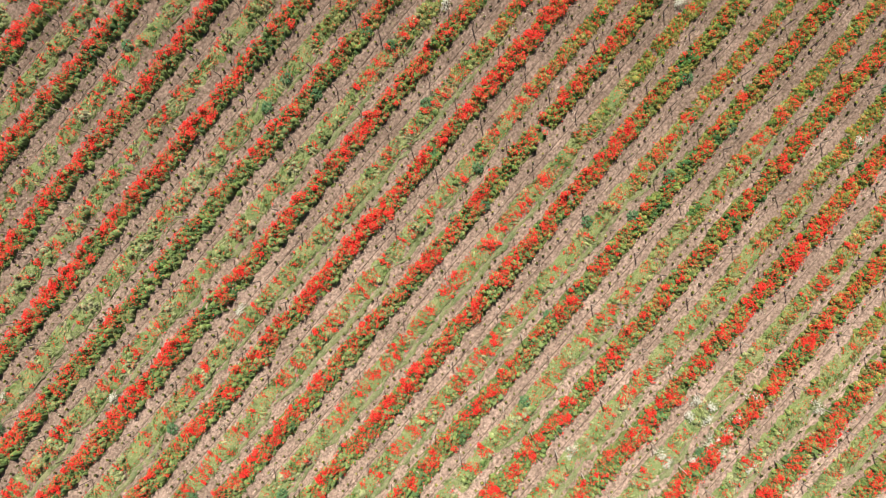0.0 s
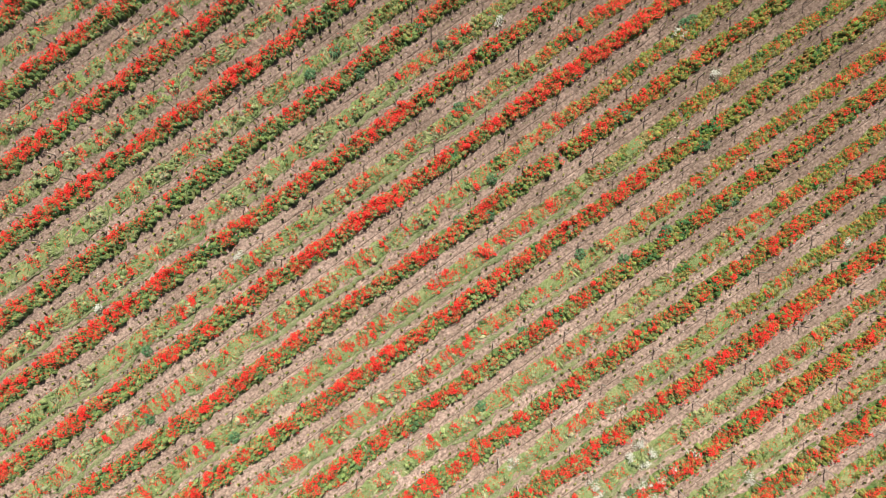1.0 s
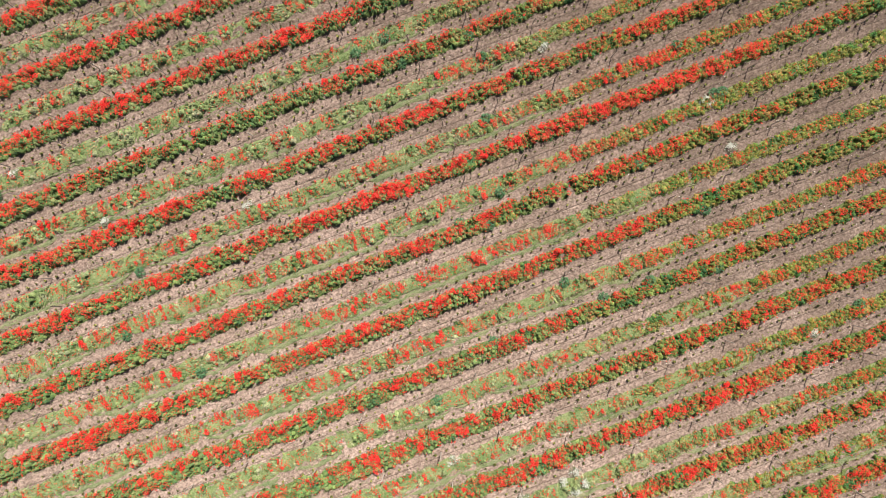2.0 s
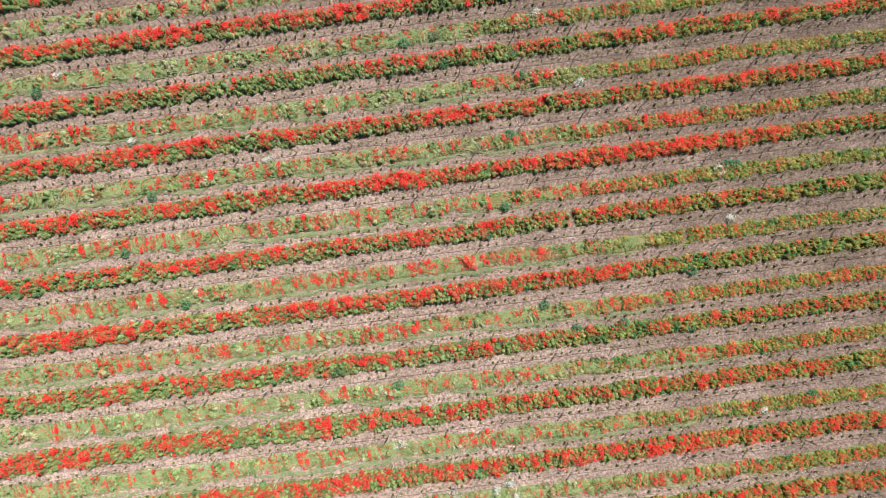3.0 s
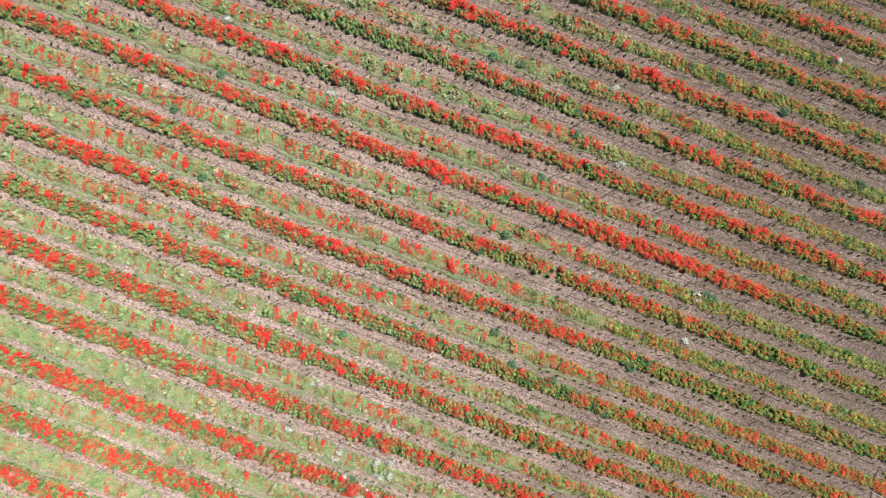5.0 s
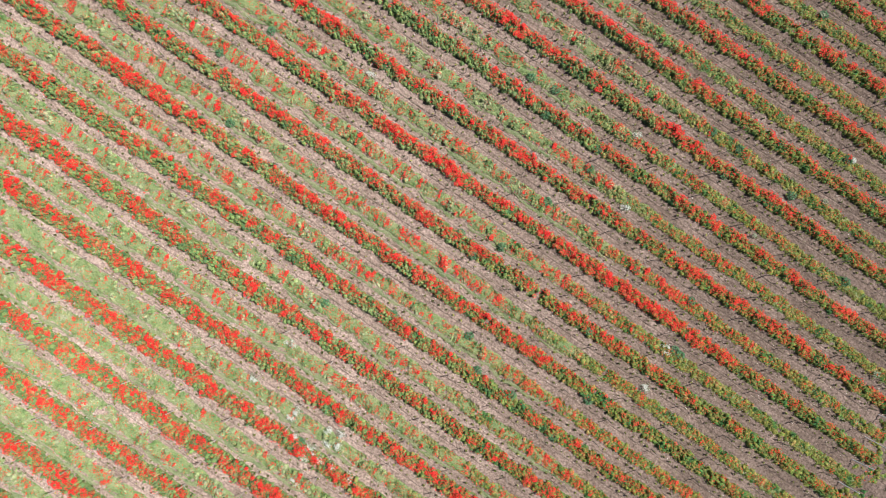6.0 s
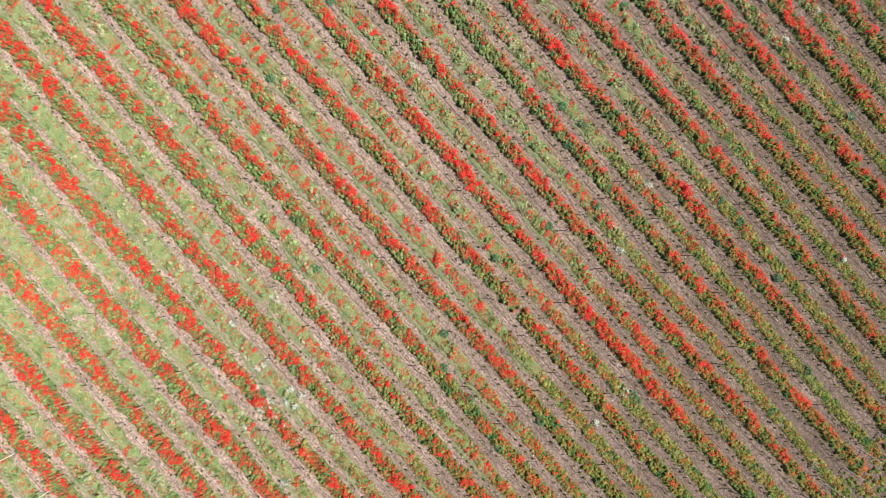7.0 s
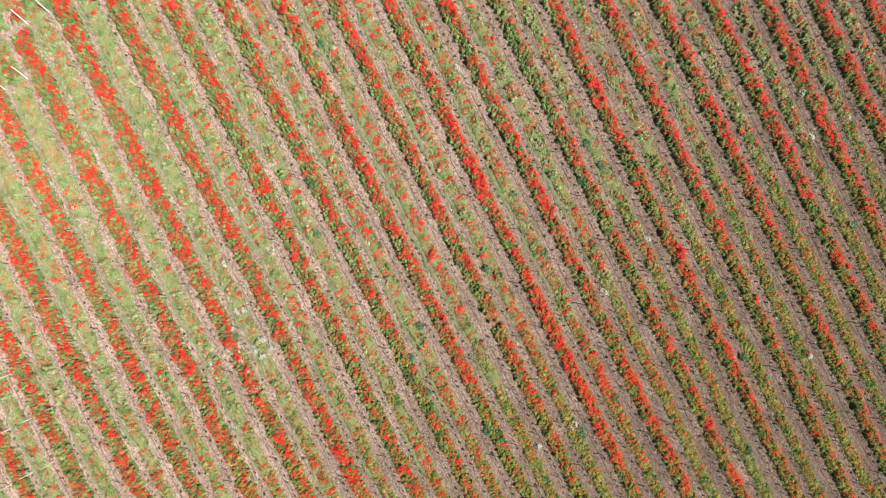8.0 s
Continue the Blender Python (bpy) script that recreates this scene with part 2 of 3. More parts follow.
def leaf_shapes(rng, at, length, width, heading, pitch, droop=0.35):
    """Pointed leaves, folded across the middle, from their roots at (n, 3)."""
    ahead = np.stack([np.cos(heading) * np.cos(pitch), np.sin(heading) * np.cos(pitch), np.sin(pitch)], 1)
    side = np.stack([-np.sin(heading), np.cos(heading), 0 * heading], 1)
    side[:, 2] = rng.uniform(-0.5, 0.5, len(at))
    half = (width / 2)[:, None] * side
    middle = at + ahead * (length * 0.5)[:, None]
    tip = at + ahead * length[:, None]
    tip[:, 2] -= droop * length * np.cos(pitch)
    tip[:, 2] = np.maximum(tip[:, 2], 0.012)
    return pieces(np.stack([at, middle - half, tip, middle + half], 1), [(0, 1, 2), (0, 2, 3)])


def mound_shapes(rng, x, y, wide, tall, turn, long):
    """Closed, ragged mounds of growth over a plan ellipse: long times as far along the heading turn as across it."""
    n, sides = len(x), 4
    spin = rng.uniform(0, math.tau, n)
    corners = []
    for reach, height in ((1.08, 0.0), (0.74, 0.66)):
        for k in range(sides):
            a = spin + k * math.tau / sides
            r = wide * reach * rng.uniform(0.55, 1.4, n)
            u, v = r * long * np.cos(a), r * np.sin(a)
            z = -0.05 + 0 * r if height == 0 else tall * height * rng.uniform(0.55, 1.35, n)
            corners.append(np.stack([x + u * np.cos(turn) - v * np.sin(turn), y + u * np.sin(turn) + v * np.cos(turn), z], 1))
    corners.append(np.stack([x + rng.normal(0, 0.2, n) * wide, y + rng.normal(0, 0.2, n) * wide, tall * rng.uniform(0.85, 1.1, n)], 1))
    pattern = []
    for k in range(sides):
        m = (k + 1) % sides
        pattern += [(k, m, sides + m), (k, sides + m, sides + k), (sides + k, sides + m, 2 * sides)]
    return pieces(np.stack(corners, 1), pattern)


def bloom_shapes(rng, at, radius, lean=0.5):
    """Open blooms, their petals folded up from a crease."""
    n = len(at)
    spin = rng.uniform(0, math.tau, n)
    tilt = rng.uniform(0, lean, n)
    way = rng.uniform(0, math.tau, n)
    up = np.stack([np.sin(tilt) * np.cos(way), np.sin(tilt) * np.sin(way), np.cos(tilt)], 1)
    u = np.cross(up, np.stack([np.cos(spin), np.sin(spin), 0 * spin], 1))
    u /= np.linalg.norm(u, axis=1, keepdims=True)
    v = np.cross(up, u)
    long, broad, lift = (radius * rng.uniform(0.8, 1.25, n))[:, None], (radius * rng.uniform(0.75, 1.15, n))[:, None], (radius * 0.4)[:, None]
    return pieces(np.stack([at - u * long, at - v * broad + up * lift, at + u * long, at + v * broad + up * lift], 1), [(0, 1, 2), (0, 2, 3)])


# ---- ground: one sheet, furrowed in the field, out to the horizon ----
def build_ground():
    offsets = np.array([-1.9, -1.2, -0.66, -0.53, -0.42, -0.33, -0.28, -0.23, -0.12, 0.0, 0.12, 0.24, 0.36])
    ys = np.sort(np.concatenate([ROW * j + offsets for j in range(FIRST - 1, LAST + 3)]))
    xs = np.arange(-50, 54.01, 0.44)
    ys = np.concatenate([[-3000, -600, -120], ys, [120, 600, 3000]])
    xs = np.concatenate([[-3000, -600, -120], xs, [120, 600, 3000]])
    gx, gy = np.meshgrid(xs, ys)
    rng = np.random.default_rng(3)
    within = (np.abs(gx) < 60) & (np.abs(gy) < 60)
    # crumbled tilth, a furrow beside every other row
    rise = rng.uniform(-1, 1, gx.shape) * (0.05 + 0.10 * rough_noise(gx * 1.5, gy * 2.0, 3)) - 0.04
    nearest = np.round(gy / ROW)
    across = gy - nearest * ROW
    rise = np.where((np.mod(nearest, 2) == 1) & (np.abs(across + 0.28) < 0.02), -0.13, rise)
    gx = gx + np.where(within, rng.uniform(-0.045, 0.045, gx.shape), 0)
    rise = np.where(within, rise, -0.02)
    ny, nx = gx.shape
    verts = np.stack([gx, gy, rise], -1).reshape(-1, 3)
    a = (np.arange(ny - 1)[:, None] * nx + np.arange(nx - 1)[None]).ravel()
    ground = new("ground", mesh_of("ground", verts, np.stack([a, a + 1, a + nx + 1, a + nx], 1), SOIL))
    tagged(ground, "bare pinkish-brown stony vineyard soil with shallow furrows", "soil", kind="structure")


build_ground()


# ---- flower strips between the vine rows ----
# Poppy cover along each strip, 0 to 9, one figure for every 4.9 m from x = -37
COVER = {
    8: "6557557855665544", 7: "1211222222321210", 6: "6544334544355445", 5: "3433322224213221",
    4: "6666556765556664", 3: "2223332323344421", 2: "5556667766788743", 1: "2343343343432110",
    0: "5555654665654322", -1: "2332333343212121", -2: "6765576556733223", -3: "2343433331333234",
    -4: "5556556353244445", -5: "2222223332123232", -6: "7655364554455635", -7: "2222332333222222",
    -8: "6555465656786666", -9: "1112122212333232",
}
STRETCH, FIRST_STRETCH = 4.88, -37.1


def poppy_cover(s, x):
    """The part of the bed that poppies cover, along strip s."""
    if s in COVER:
        levels = np.array([int(c) for c in COVER[s]], float)
    elif s % 2 == 0:
        levels = np.where(np.arange(16) < 11, 6.0, 4.2) if s > 0 else np.full(16, 5.6)
    else:
        levels = np.where(np.arange(16) < 10, 2.2, 1.4) if s > 0 else np.full(16, 2.0)
    return np.interp((x - FIRST_STRETCH) / STRETCH - 0.5, np.arange(16), levels) / 9


def bushiness(x, y):
    """0 where the low strips are lodged grass, 1 where they are bushy, past the middle of the field."""
    return np.clip((x + 0.55 * y - 10 + 14 * (rough_noise(x * 0.15, y * 0.15, 91) - 0.5)) / 12, 0, 1)


def swirl_at(x, y):
    """The way in which the grass lies."""
    return math.tau * 1.2 * rough_noise(x * 0.45, y * 0.6, 41)


def plant_leaves(rng, x, y, wide, tall, bushy, per):
    """Leaves of many plants: domes round a root where bushy, combed swirls of lodged grass where not."""
    px, py, pw, pt, pb = (np.repeat(q, per) for q in (x, y, wide, tall, bushy))
    m = len(px)
    a, d = rng.uniform(0, math.tau, m), np.sqrt(rng.random(m))
    root = np.stack([px + pw * d * np.cos(a), py + pw * d * np.sin(a), np.maximum(pt * (1.0 - 0.75 * d * d) * rng.uniform(0.85, 1.08, m), 0.01)], 1)
    lodged = rng.random(m) > pb
    turn = np.where(lodged, swirl_at(px, py) + rng.normal(0, 0.35, m), a + rng.normal(0, 0.6, m))
    rise = np.where(lodged, rng.uniform(0.0, 0.4, m), rng.uniform(0.0, 0.8, m))
    size = np.where(lodged, rng.uniform(0.20, 0.44, m), rng.uniform(0.10, 0.19, m))
    leaf = np.where(lodged, rng.uniform(0.022, 0.045, m), rng.uniform(0.055, 0.10, m))
    return leaf_shapes(rng, root, size, leaf, turn, rise)


def build_strip(s):
    rng = np.random.default_rng(1000 + s)
    dense = s % 2 == 0
    base = 0.93 if dense else 0.84
    lo, hi = max(row_ends(s)[0], row_ends(s - 1)[0]) - (1.3 if s > -10 else 4.5), min(row_ends(s)[1], row_ends(s - 1)[1]) + 1.6

    def middle_of(x):
        return ROW * s - (1.2 if dense else 1.33) - (0.005 if dense else 0.007) * x

    def half(x, side):
        return ((0.77 if dense else 0.67) + (0.13 if dense else 0.17 * np.clip((-2 - x) / 20, 0, 1)) * min(max(-(s + 3) / 9, 0), 1) - (0.0025 if dense else 0.003) * x + (0.12 * min(max(-(s + 1) / 5, 0), 1) * np.clip((10 - x) / 25, 0, 1) if dense else 0)) * (0.70 + 0.60 * rough_noise(x * 1.2, 9.0 * s + side * 4.0, 11))

    def bare(x):
        """How much of a low strip lies bare, in the thin corner of the field."""
        return 0.0 * x if dense else 0.12 * np.clip((ROW * s - 12) / 7, 0, 1) * np.clip((6 - x) / 10, 0, 1)

    def spot(x, v):
        """World y for a place v across the strip, with uneven edges; the strips narrow along the rows."""
        return middle_of(x) + 0.12 * (value_noise(x * 0.25, 0 * x + s, 2) - 0.5) + v * half(x, np.sign(v))

    def growth(x, v):
        """How well plants do here; low values are bare gaps."""
        return rough_noise(x * 0.9, v * 0.7 + 17 * s, 21)

    # litter and low growth under the plants
    xs = np.arange(lo, hi, 0.5)
    vs = np.array([-1.0, -0.75, -0.5, -0.2, 0.1, 0.4, 0.7, 1.0])
    gx, gv = np.meshgrid(xs, vs)
    gx = gx + rng.uniform(-0.1, 0.1, gx.shape)
    gz = 0.05 * (1 - 2.0 * np.abs(gv) ** 2.5) + 0.11 * (growth(gx, gv) - 0.42) + 0.10 * (value_noise(gx * 2.3, gv * 2.2 + s, 27) - 0.5) + rng.uniform(-0.03, 0.03, gx.shape)
    gz = np.where(np.abs(gv) > 0.95, -0.06, gz) - 0.2 * (growth(gx, gv) < 0.16 + 1.2 * bare(gx))
    ny, nx = gx.shape
    a = (np.arange(ny - 1)[:, None] * nx + np.arange(nx - 1)[None]).ravel()
    bed = mesh_of("bed", np.stack([gx, spot(gx, gv), gz], -1).reshape(-1, 3), np.stack([a, a + 1, a + nx + 1, a + nx], 1), POPPY_BED if dense else GRASS_BED)
    strip = tagged(new("flower_strip", bed), "tall strip of dark green poppy plants thick with red blooms" if dense else
                   "low strip of pale lodged grass with scattered red poppies", "wildflowers", "strips between the vine rows", "stuff")

    # plants: domes of leaves round a root, or tufts of lodged grass
    n = int((hi - lo) * 2 * base * (8.0 if dense else 9.2))
    k = np.arange(n)
    x = lo + (hi - lo) * (k + rng.uniform(-1.5, 2.5, n)) / n
    v = 0.86 * (2 * np.mod(k * 0.618034 + rng.uniform(-0.09, 0.09, n), 1) - 1)
    keep = growth(x, v) > 0.20 + bare(x) + rng.normal(0, 0.03, n)
    # thinner growth in the far corners of the field
    keep &= (np.hypot(x - 3, spot(x, v) + 3) < 53) | (rng.random(n) < 0.15)
    x, v = x[keep], v[keep]
    n, y = len(x), spot(x, v)
    bushy = np.ones(n) if dense else np.maximum(bushiness(x, y), np.where(rough_noise(x * 1.1, v * 0.6 + 11 * s, 97) > 0.63, 0.9, 0.0))
    edge = 1 - 0.3 * np.abs(v) ** 4
    vigour = 0.5 + 1.0 * value_noise(x * 1.3, v * 0.8 + 29 * s, 23)
    wide = rng.uniform(0.13, 0.30, n) * edge * (0.75 + 0.3 * vigour)
    tall = np.where(bushy > 0.5, rng.uniform(0.30, 0.86, n) * (1.0 - 0.12 * np.clip((x - 6) / 14, 0, 1) if dense else 0.8 - 0.34 * np.clip((x - 4) / 12, 0, 1)), rng.uniform(0.04, 0.12, n)) * edge * vigour
    lying = bushy <= 0.5
    heading = np.where(lying, swirl_at(x, y), rng.uniform(0, math.tau, n))
    verts, faces = mound_shapes(rng, x, y, wide * np.where(lying, 0.42, 0.95), 0.9 * tall, heading, np.where(lying, rng.uniform(2.2, 4.0, n), 1.0))
    part("growth", mesh_of("growth", verts, faces, POPPY_MOUND if dense else GRASS_MOUND), strip, "mounds of small green leaves")
    verts, faces = plant_leaves(rng, x, y, wide, tall, bushy, 5 if dense else 8)
    part("foliage", mesh_of("foliage", verts, faces, POPPY_LEAF if dense else GRASS), strip, "green leaves")

    # low weeds along both edges
    m = int((hi - lo) * 13)
    ex = rng.uniform(lo, hi, m)
    ev = rng.choice([-1.0, 1.0], m) * (0.85 + rng.exponential(0.27, m))
    verts, faces = leaf_shapes(rng, np.stack([ex, spot(ex, ev), np.full(m, 0.01)], 1), rng.uniform(0.06, 0.18, m), rng.uniform(0.03, 0.06, m), rng.uniform(0, math.tau, m), rng.uniform(0.1, 0.9, m))
    part("edge_weeds", mesh_of("edge_weeds", verts, faces, GRASS), strip, "low weeds along the edges")

    # a low mown fringe on the shaded side of the grass, past a narrow gap
    if not dense:
        fx = np.arange(lo, hi, 0.45)
        lush = (1 - bushiness(fx, middle_of(fx))) * np.clip((rough_noise(fx * 0.35, 0 * fx + s, 95) - 0.36) * 6, 0, 1) * (1 - 8 * bare(fx))
        inner = spot(fx, np.full(len(fx), -1.0)) - 0.03 - 0.05 * value_noise(fx * 1.1, 0 * fx + s, 97)
        depth = lush * (0.26 + 0.34 * rough_noise(fx * 0.9, 0 * fx + 5 * s, 99))
        across = np.array([0.0, 0.3, 0.65, 1.0])[:, None]
        gx = fx[None] + rng.uniform(-0.12, 0.12, (4, len(fx)))
        gz = np.where((across > 0) & (across < 1), 0.03, -0.05) * np.ones_like(gx) + rng.uniform(-0.02, 0.035, gx.shape) - 0.1 * (lush[None] < 0.2)
        a = (np.arange(3)[:, None] * len(fx) + np.arange(len(fx) - 1)[None]).ravel()
        fringe = mesh_of("fringe", np.stack([gx, inner[None] - across * depth[None], gz], -1).reshape(-1, 3), np.stack([a, a + len(fx), a + len(fx) + 1, a + 1], 1), FRINGE_BED)
        part("fringe", fringe, strip, "pale mown grass fringe")
        m = int((hi - lo) * 22)
        ex = rng.uniform(lo, hi, m)
        ex = ex[rng.random(m) < np.interp(ex, fx, lush)]
        m = len(ex)
        ey = np.interp(ex, fx, inner) - rng.uniform(0.0, 1.15, m) * np.interp(ex, fx, depth)
        verts, faces = leaf_shapes(rng, np.stack([ex, ey, np.full(m, 0.05)], 1), rng.uniform(0.1, 0.24, m), rng.uniform(0.018, 0.035, m), swirl_at(ex, ey) + rng.normal(0, 0.5, m), rng.uniform(0.1, 0.5, m), 0.2)
        part("fringe_blades", mesh_of("fringe_blades", verts, faces, GRASS), strip, "pale grass blades")

    # blooms over the plants, in clumps, thicker on the sunny side
    cover = poppy_cover(s, x)
    if dense:
        # fullest bloom in the rows towards the near headland
        cover = np.minimum(cover * (1 + 0.2 * min(max(-(s + 4) / 4, 0), 1) * np.clip((6 - x) / 10, 0, 1)), 1.0)
        clump = rough_noise(x * 2.0, v * 0.9 + 3 * s, 51) + np.where(x < 0, 0.27, 0.2) * v
        many = np.clip((clump - (0.665 - 0.48 * cover)) * 3.2, 0, 1.0) * (10 + 37 * cover)
    else:
        clump = value_noise(x * 4.6 + 0.7 * v, v * 0.5 + 3 * s, 51) + 0.1 * v + 0.12 * (value_noise(x * 0.5, v + 5 * s, 53) - 0.5)
        many = np.clip((clump - (0.71 - 0.7 * cover)) * 3.0, 0, 1.0) * (9 + 27 * cover)
    lush = rng.gamma(1.7, 1.0, n) / 1.6
    many = rng.poisson(0.82 * lush * many * (wide / 0.25) * np.clip(1.06 - 0.008 * x, 0.7, 1.32) + ((2.4 if dense else 4.0) + (1.0 if dense else 2.6) * np.clip((x - 4) / 20, 0, 1)) * cover)
    px, py, pw, pt = (np.repeat(q, many) for q in (x, y, wide, tall))
    m = len(px)
    a, d = rng.uniform(0, math.tau, m), 1.25 * np.sqrt(rng.random(m))
    at = np.stack([px + (1.0 if dense else 0.6) * pw * d * np.cos(a), py + pw * d * np.sin(a), np.maximum(pt * (1 - 0.25 * d * d), 0.02) + rng.uniform(0.06, 0.2, m)], 1)
    verts, faces = bloom_shapes(rng, at, rng.uniform(0.027, 0.050, m))
    part("blossoms", mesh_of("blossoms", verts, faces, PETAL), strip, "red poppy blooms")


for s in range(FIRST + 1, LAST + 1):
    build_strip(s)


# ---- trellis rows: steel posts, taller zinc posts at the ends and in the edge rows ----
def angle_post(height, leg, thick, material):
    """A post of angle steel, rising from just under the soil, with a slanted top."""
    outline = [(0, 0), (leg, 0), (leg, thick), (thick, thick), (thick, leg), (0, leg)]
    bm = bmesh.new()
    low = [bm.verts.new((x - leg / 3, y - leg / 3, -0.15)) for x, y in outline]
    top = [bm.verts.new((x - leg / 3, y - leg / 3, height - 0.4 * (x + y))) for x, y in outline]
    for k in range(6):
        bm.faces.new((low[k], low[(k + 1) % 6], top[(k + 1) % 6], top[k]))
    bm.faces.new(top)
    bm.faces.new(low[::-1])
    data = bpy.data.meshes.new("post")
    bm.to_mesh(data)
    bm.free()
    data.materials.append(material)
    return data


def tube_post(height, radius, material):
    """A round tube with a rim and a hollow top."""
    bm = bmesh.new()
    rings = []
    for r, z in ((radius, -0.15), (radius, height - 0.02), (radius * 1.15, height - 0.02), (radius * 1.15, height), (radius * 0.7, height), (radius * 0.7, height - 0.1)):
        rings.append([bm.verts.new((r * math.cos(k * math.tau / 10), r * math.sin(k * math.tau / 10), z)) for k in range(10)])
    for a, b in zip(rings, rings[1:]):
        for k in range(10):
            bm.faces.new((a[k], a[(k + 1) % 10], b[(k + 1) % 10], b[k]))
    bm.faces.new(rings[-1])
    data = bpy.data.meshes.new("end_post")
    bm.to_mesh(data)
    bm.free()
    data.materials.append(material)
    return data


POST_MESH = angle_post(1.6, 0.058, 0.012, STEEL)
TALL_MESH = tube_post(2.0, 0.03, ZINC)
END_MESH = tube_post(2.1, 0.05, ZINC)


def build_trellis(j):
    rng = random.Random(500 + j)
    lo, hi = row_ends(j)
    row = tagged(new("trellis_row"), "row of thin weathered steel vine posts with leaning zinc end posts" if j > -19 else
                 "row of tall upright zinc vine posts", "trellis", "vine trellis rows")
    row.matrix_world = pose(0, ROW * j, 0)
    for i in range(math.ceil(lo / POST), math.floor(hi / POST) + 1):
        post = part("post", POST_MESH if j > -19 else TALL_MESH, row)
        post.matrix_local = pose(POST * i + rng.gauss(0, 0.04), rng.gauss(0, 0.03), 0, rng.gauss(0, 2.0), rng.gauss(0, 2.0), rng.uniform(0, 90))
    for x, lean in ((lo, -20), (hi, 20)):
        post = part("end_post", END_MESH, row, "pale zinc end post leaning outward")
        post.matrix_local = pose(x, 0, 0, rng.gauss(0, 2), lean + rng.gauss(0, 2), 0)


for j in range(FIRST, LAST + 1):
    build_trellis(j)


# ---- drip hoses in the furrows beside every other row ----
def build_hose(j):
    lo, hi = row_ends(j)
    xs = np.arange(lo + 0.4, hi - 0.3, 0.5)
    y = ROW * j - 0.28 + 0.03 * (value_noise(xs * 0.4, 0 * xs + j, 61) - 0.5)
    ring = np.array([(0.017 * math.cos(a), 0.017 * math.sin(a)) for a in (0.5, 1.7, 3.0, 4.2, 5.4)])
    verts = np.stack([np.repeat(xs, 5), np.repeat(y, 5) + np.tile(ring[:, 0], len(xs)), -0.06 + np.repeat(0.05 * value_noise(xs * 0.7, 0 * xs + 3 * j, 63) - 0.045 * np.clip((-4 - xs) / 12, 0, 1), 5) + np.tile(ring[:, 1], len(xs))], 1)
    a = (np.arange(len(xs) - 1)[:, None] * 5 + np.arange(5)[None]).ravel()
    b = (np.arange(len(xs) - 1)[:, None] * 5 + (np.arange(5)[None] + 1) % 5).ravel()
    hose = new("drip_hose", mesh_of("drip_hose", verts, np.stack([a, b, b + 5, a + 5], 1), RUBBER, True))
    tagged(hose, "thin black rubber drip hose lying in a furrow", "hose", "drip hoses")


for j in range(FIRST, LAST + 1):
    if j % 2 == 1:
        build_hose(j)


# ---- young vines ----
def vine_shapes(rng, at, size):
    """Leaves of many small vines at once: a tuft round the head of each stem."""
    per = 16
    n = len(at) * per
    root = np.repeat(at, per, 0)
    scale = np.repeat(size, per)
    root = root + np.stack([rng.normal(0, 0.025, n) * scale, rng.normal(0, 0.025, n) * scale, rng.uniform(0.12, 0.30, n) * scale], 1)
    return leaf_shapes(rng, root, rng.uniform(0.09, 0.15, n) * scale, rng.uniform(0.09, 0.14, n) * scale, rng.uniform(0, math.tau, n), rng.uniform(-0.5, 0.9, n))


def stem_shapes(rng, at, size):
    lean = rng.normal(0, 0.04, (len(at), 2))
    corners = []
    for z, r in ((-0.05, 0.022), (0.34, 0.014)):
        for k in range(3):
            a = k * math.tau / 3
            corners.append(np.stack([at[:, 0] + r * math.cos(a) + lean[:, 0] * (z > 0), at[:, 1] + r * math.sin(a) + lean[:, 1] * (z > 0), z * size], 1))
    return pieces(np.stack(corners, 1), [(0, 1, 4, 3), (1, 2, 5, 4), (2, 0, 3, 5)])


def build_vines():
    rng = np.random.default_rng(77)
    spots = []
    for j in range(FIRST, LAST + 1):
        lo, hi = row_ends(j)
        x = np.arange(lo + 0.6, hi - 0.4, POST / 6)
        x = x[rng.random(len(x)) < 0.86]
        spots.append(np.stack([x + rng.normal(0, 0.06, len(x)), ROW * j + 0.02 + rng.normal(0, 0.04, len(x)), 0 * x], 1))
    spots = np.concatenate(spots)
    size = rng.uniform(0.58, 1.0, len(spots))
    near = (np.abs(spots[:, 0] - 2) < 14.5) & (np.abs(spots[:, 1] + 3.2) < 11.2)
    chosen = np.flatnonzero(near)[:300]
    rest = np.ones(len(spots), bool)
    rest[chosen] = False
    kinds = []
    for k in range(6):
        local = np.random.default_rng(90 + k)
        zero, one = np.zeros((1, 3)), np.array([1.0])
        kinds.append((mesh_of("stem", *stem_shapes(local, zero, one), BARK), mesh_of("leaves", *vine_shapes(local, zero, one), VINE_LEAF)))
    for n in chosen:
        stem, leaves = kinds[n % 6]
        vine = tagged(new("young_vine", stem), "young grapevine with a small dark green tuft in bare soil", "vine", "young vines")
        vine.matrix_world = pose(*spots[n], 0, 0, float(rng.uniform(0, 360))) @ Matrix.Scale(float(size[n]), 4)
        part("leaves", leaves, vine)
    vines = new("young_vines", mesh_of("young_vines", *stem_shapes(rng, spots[rest], size[rest]), BARK))
    tagged(vines, "rows of young grapevines with small dark green tufts", "vines", kind="stuff")
    part("leaves", mesh_of("leaves", *vine_shapes(rng, spots[rest], size[rest]), VINE_LEAF), vines)


build_vines()


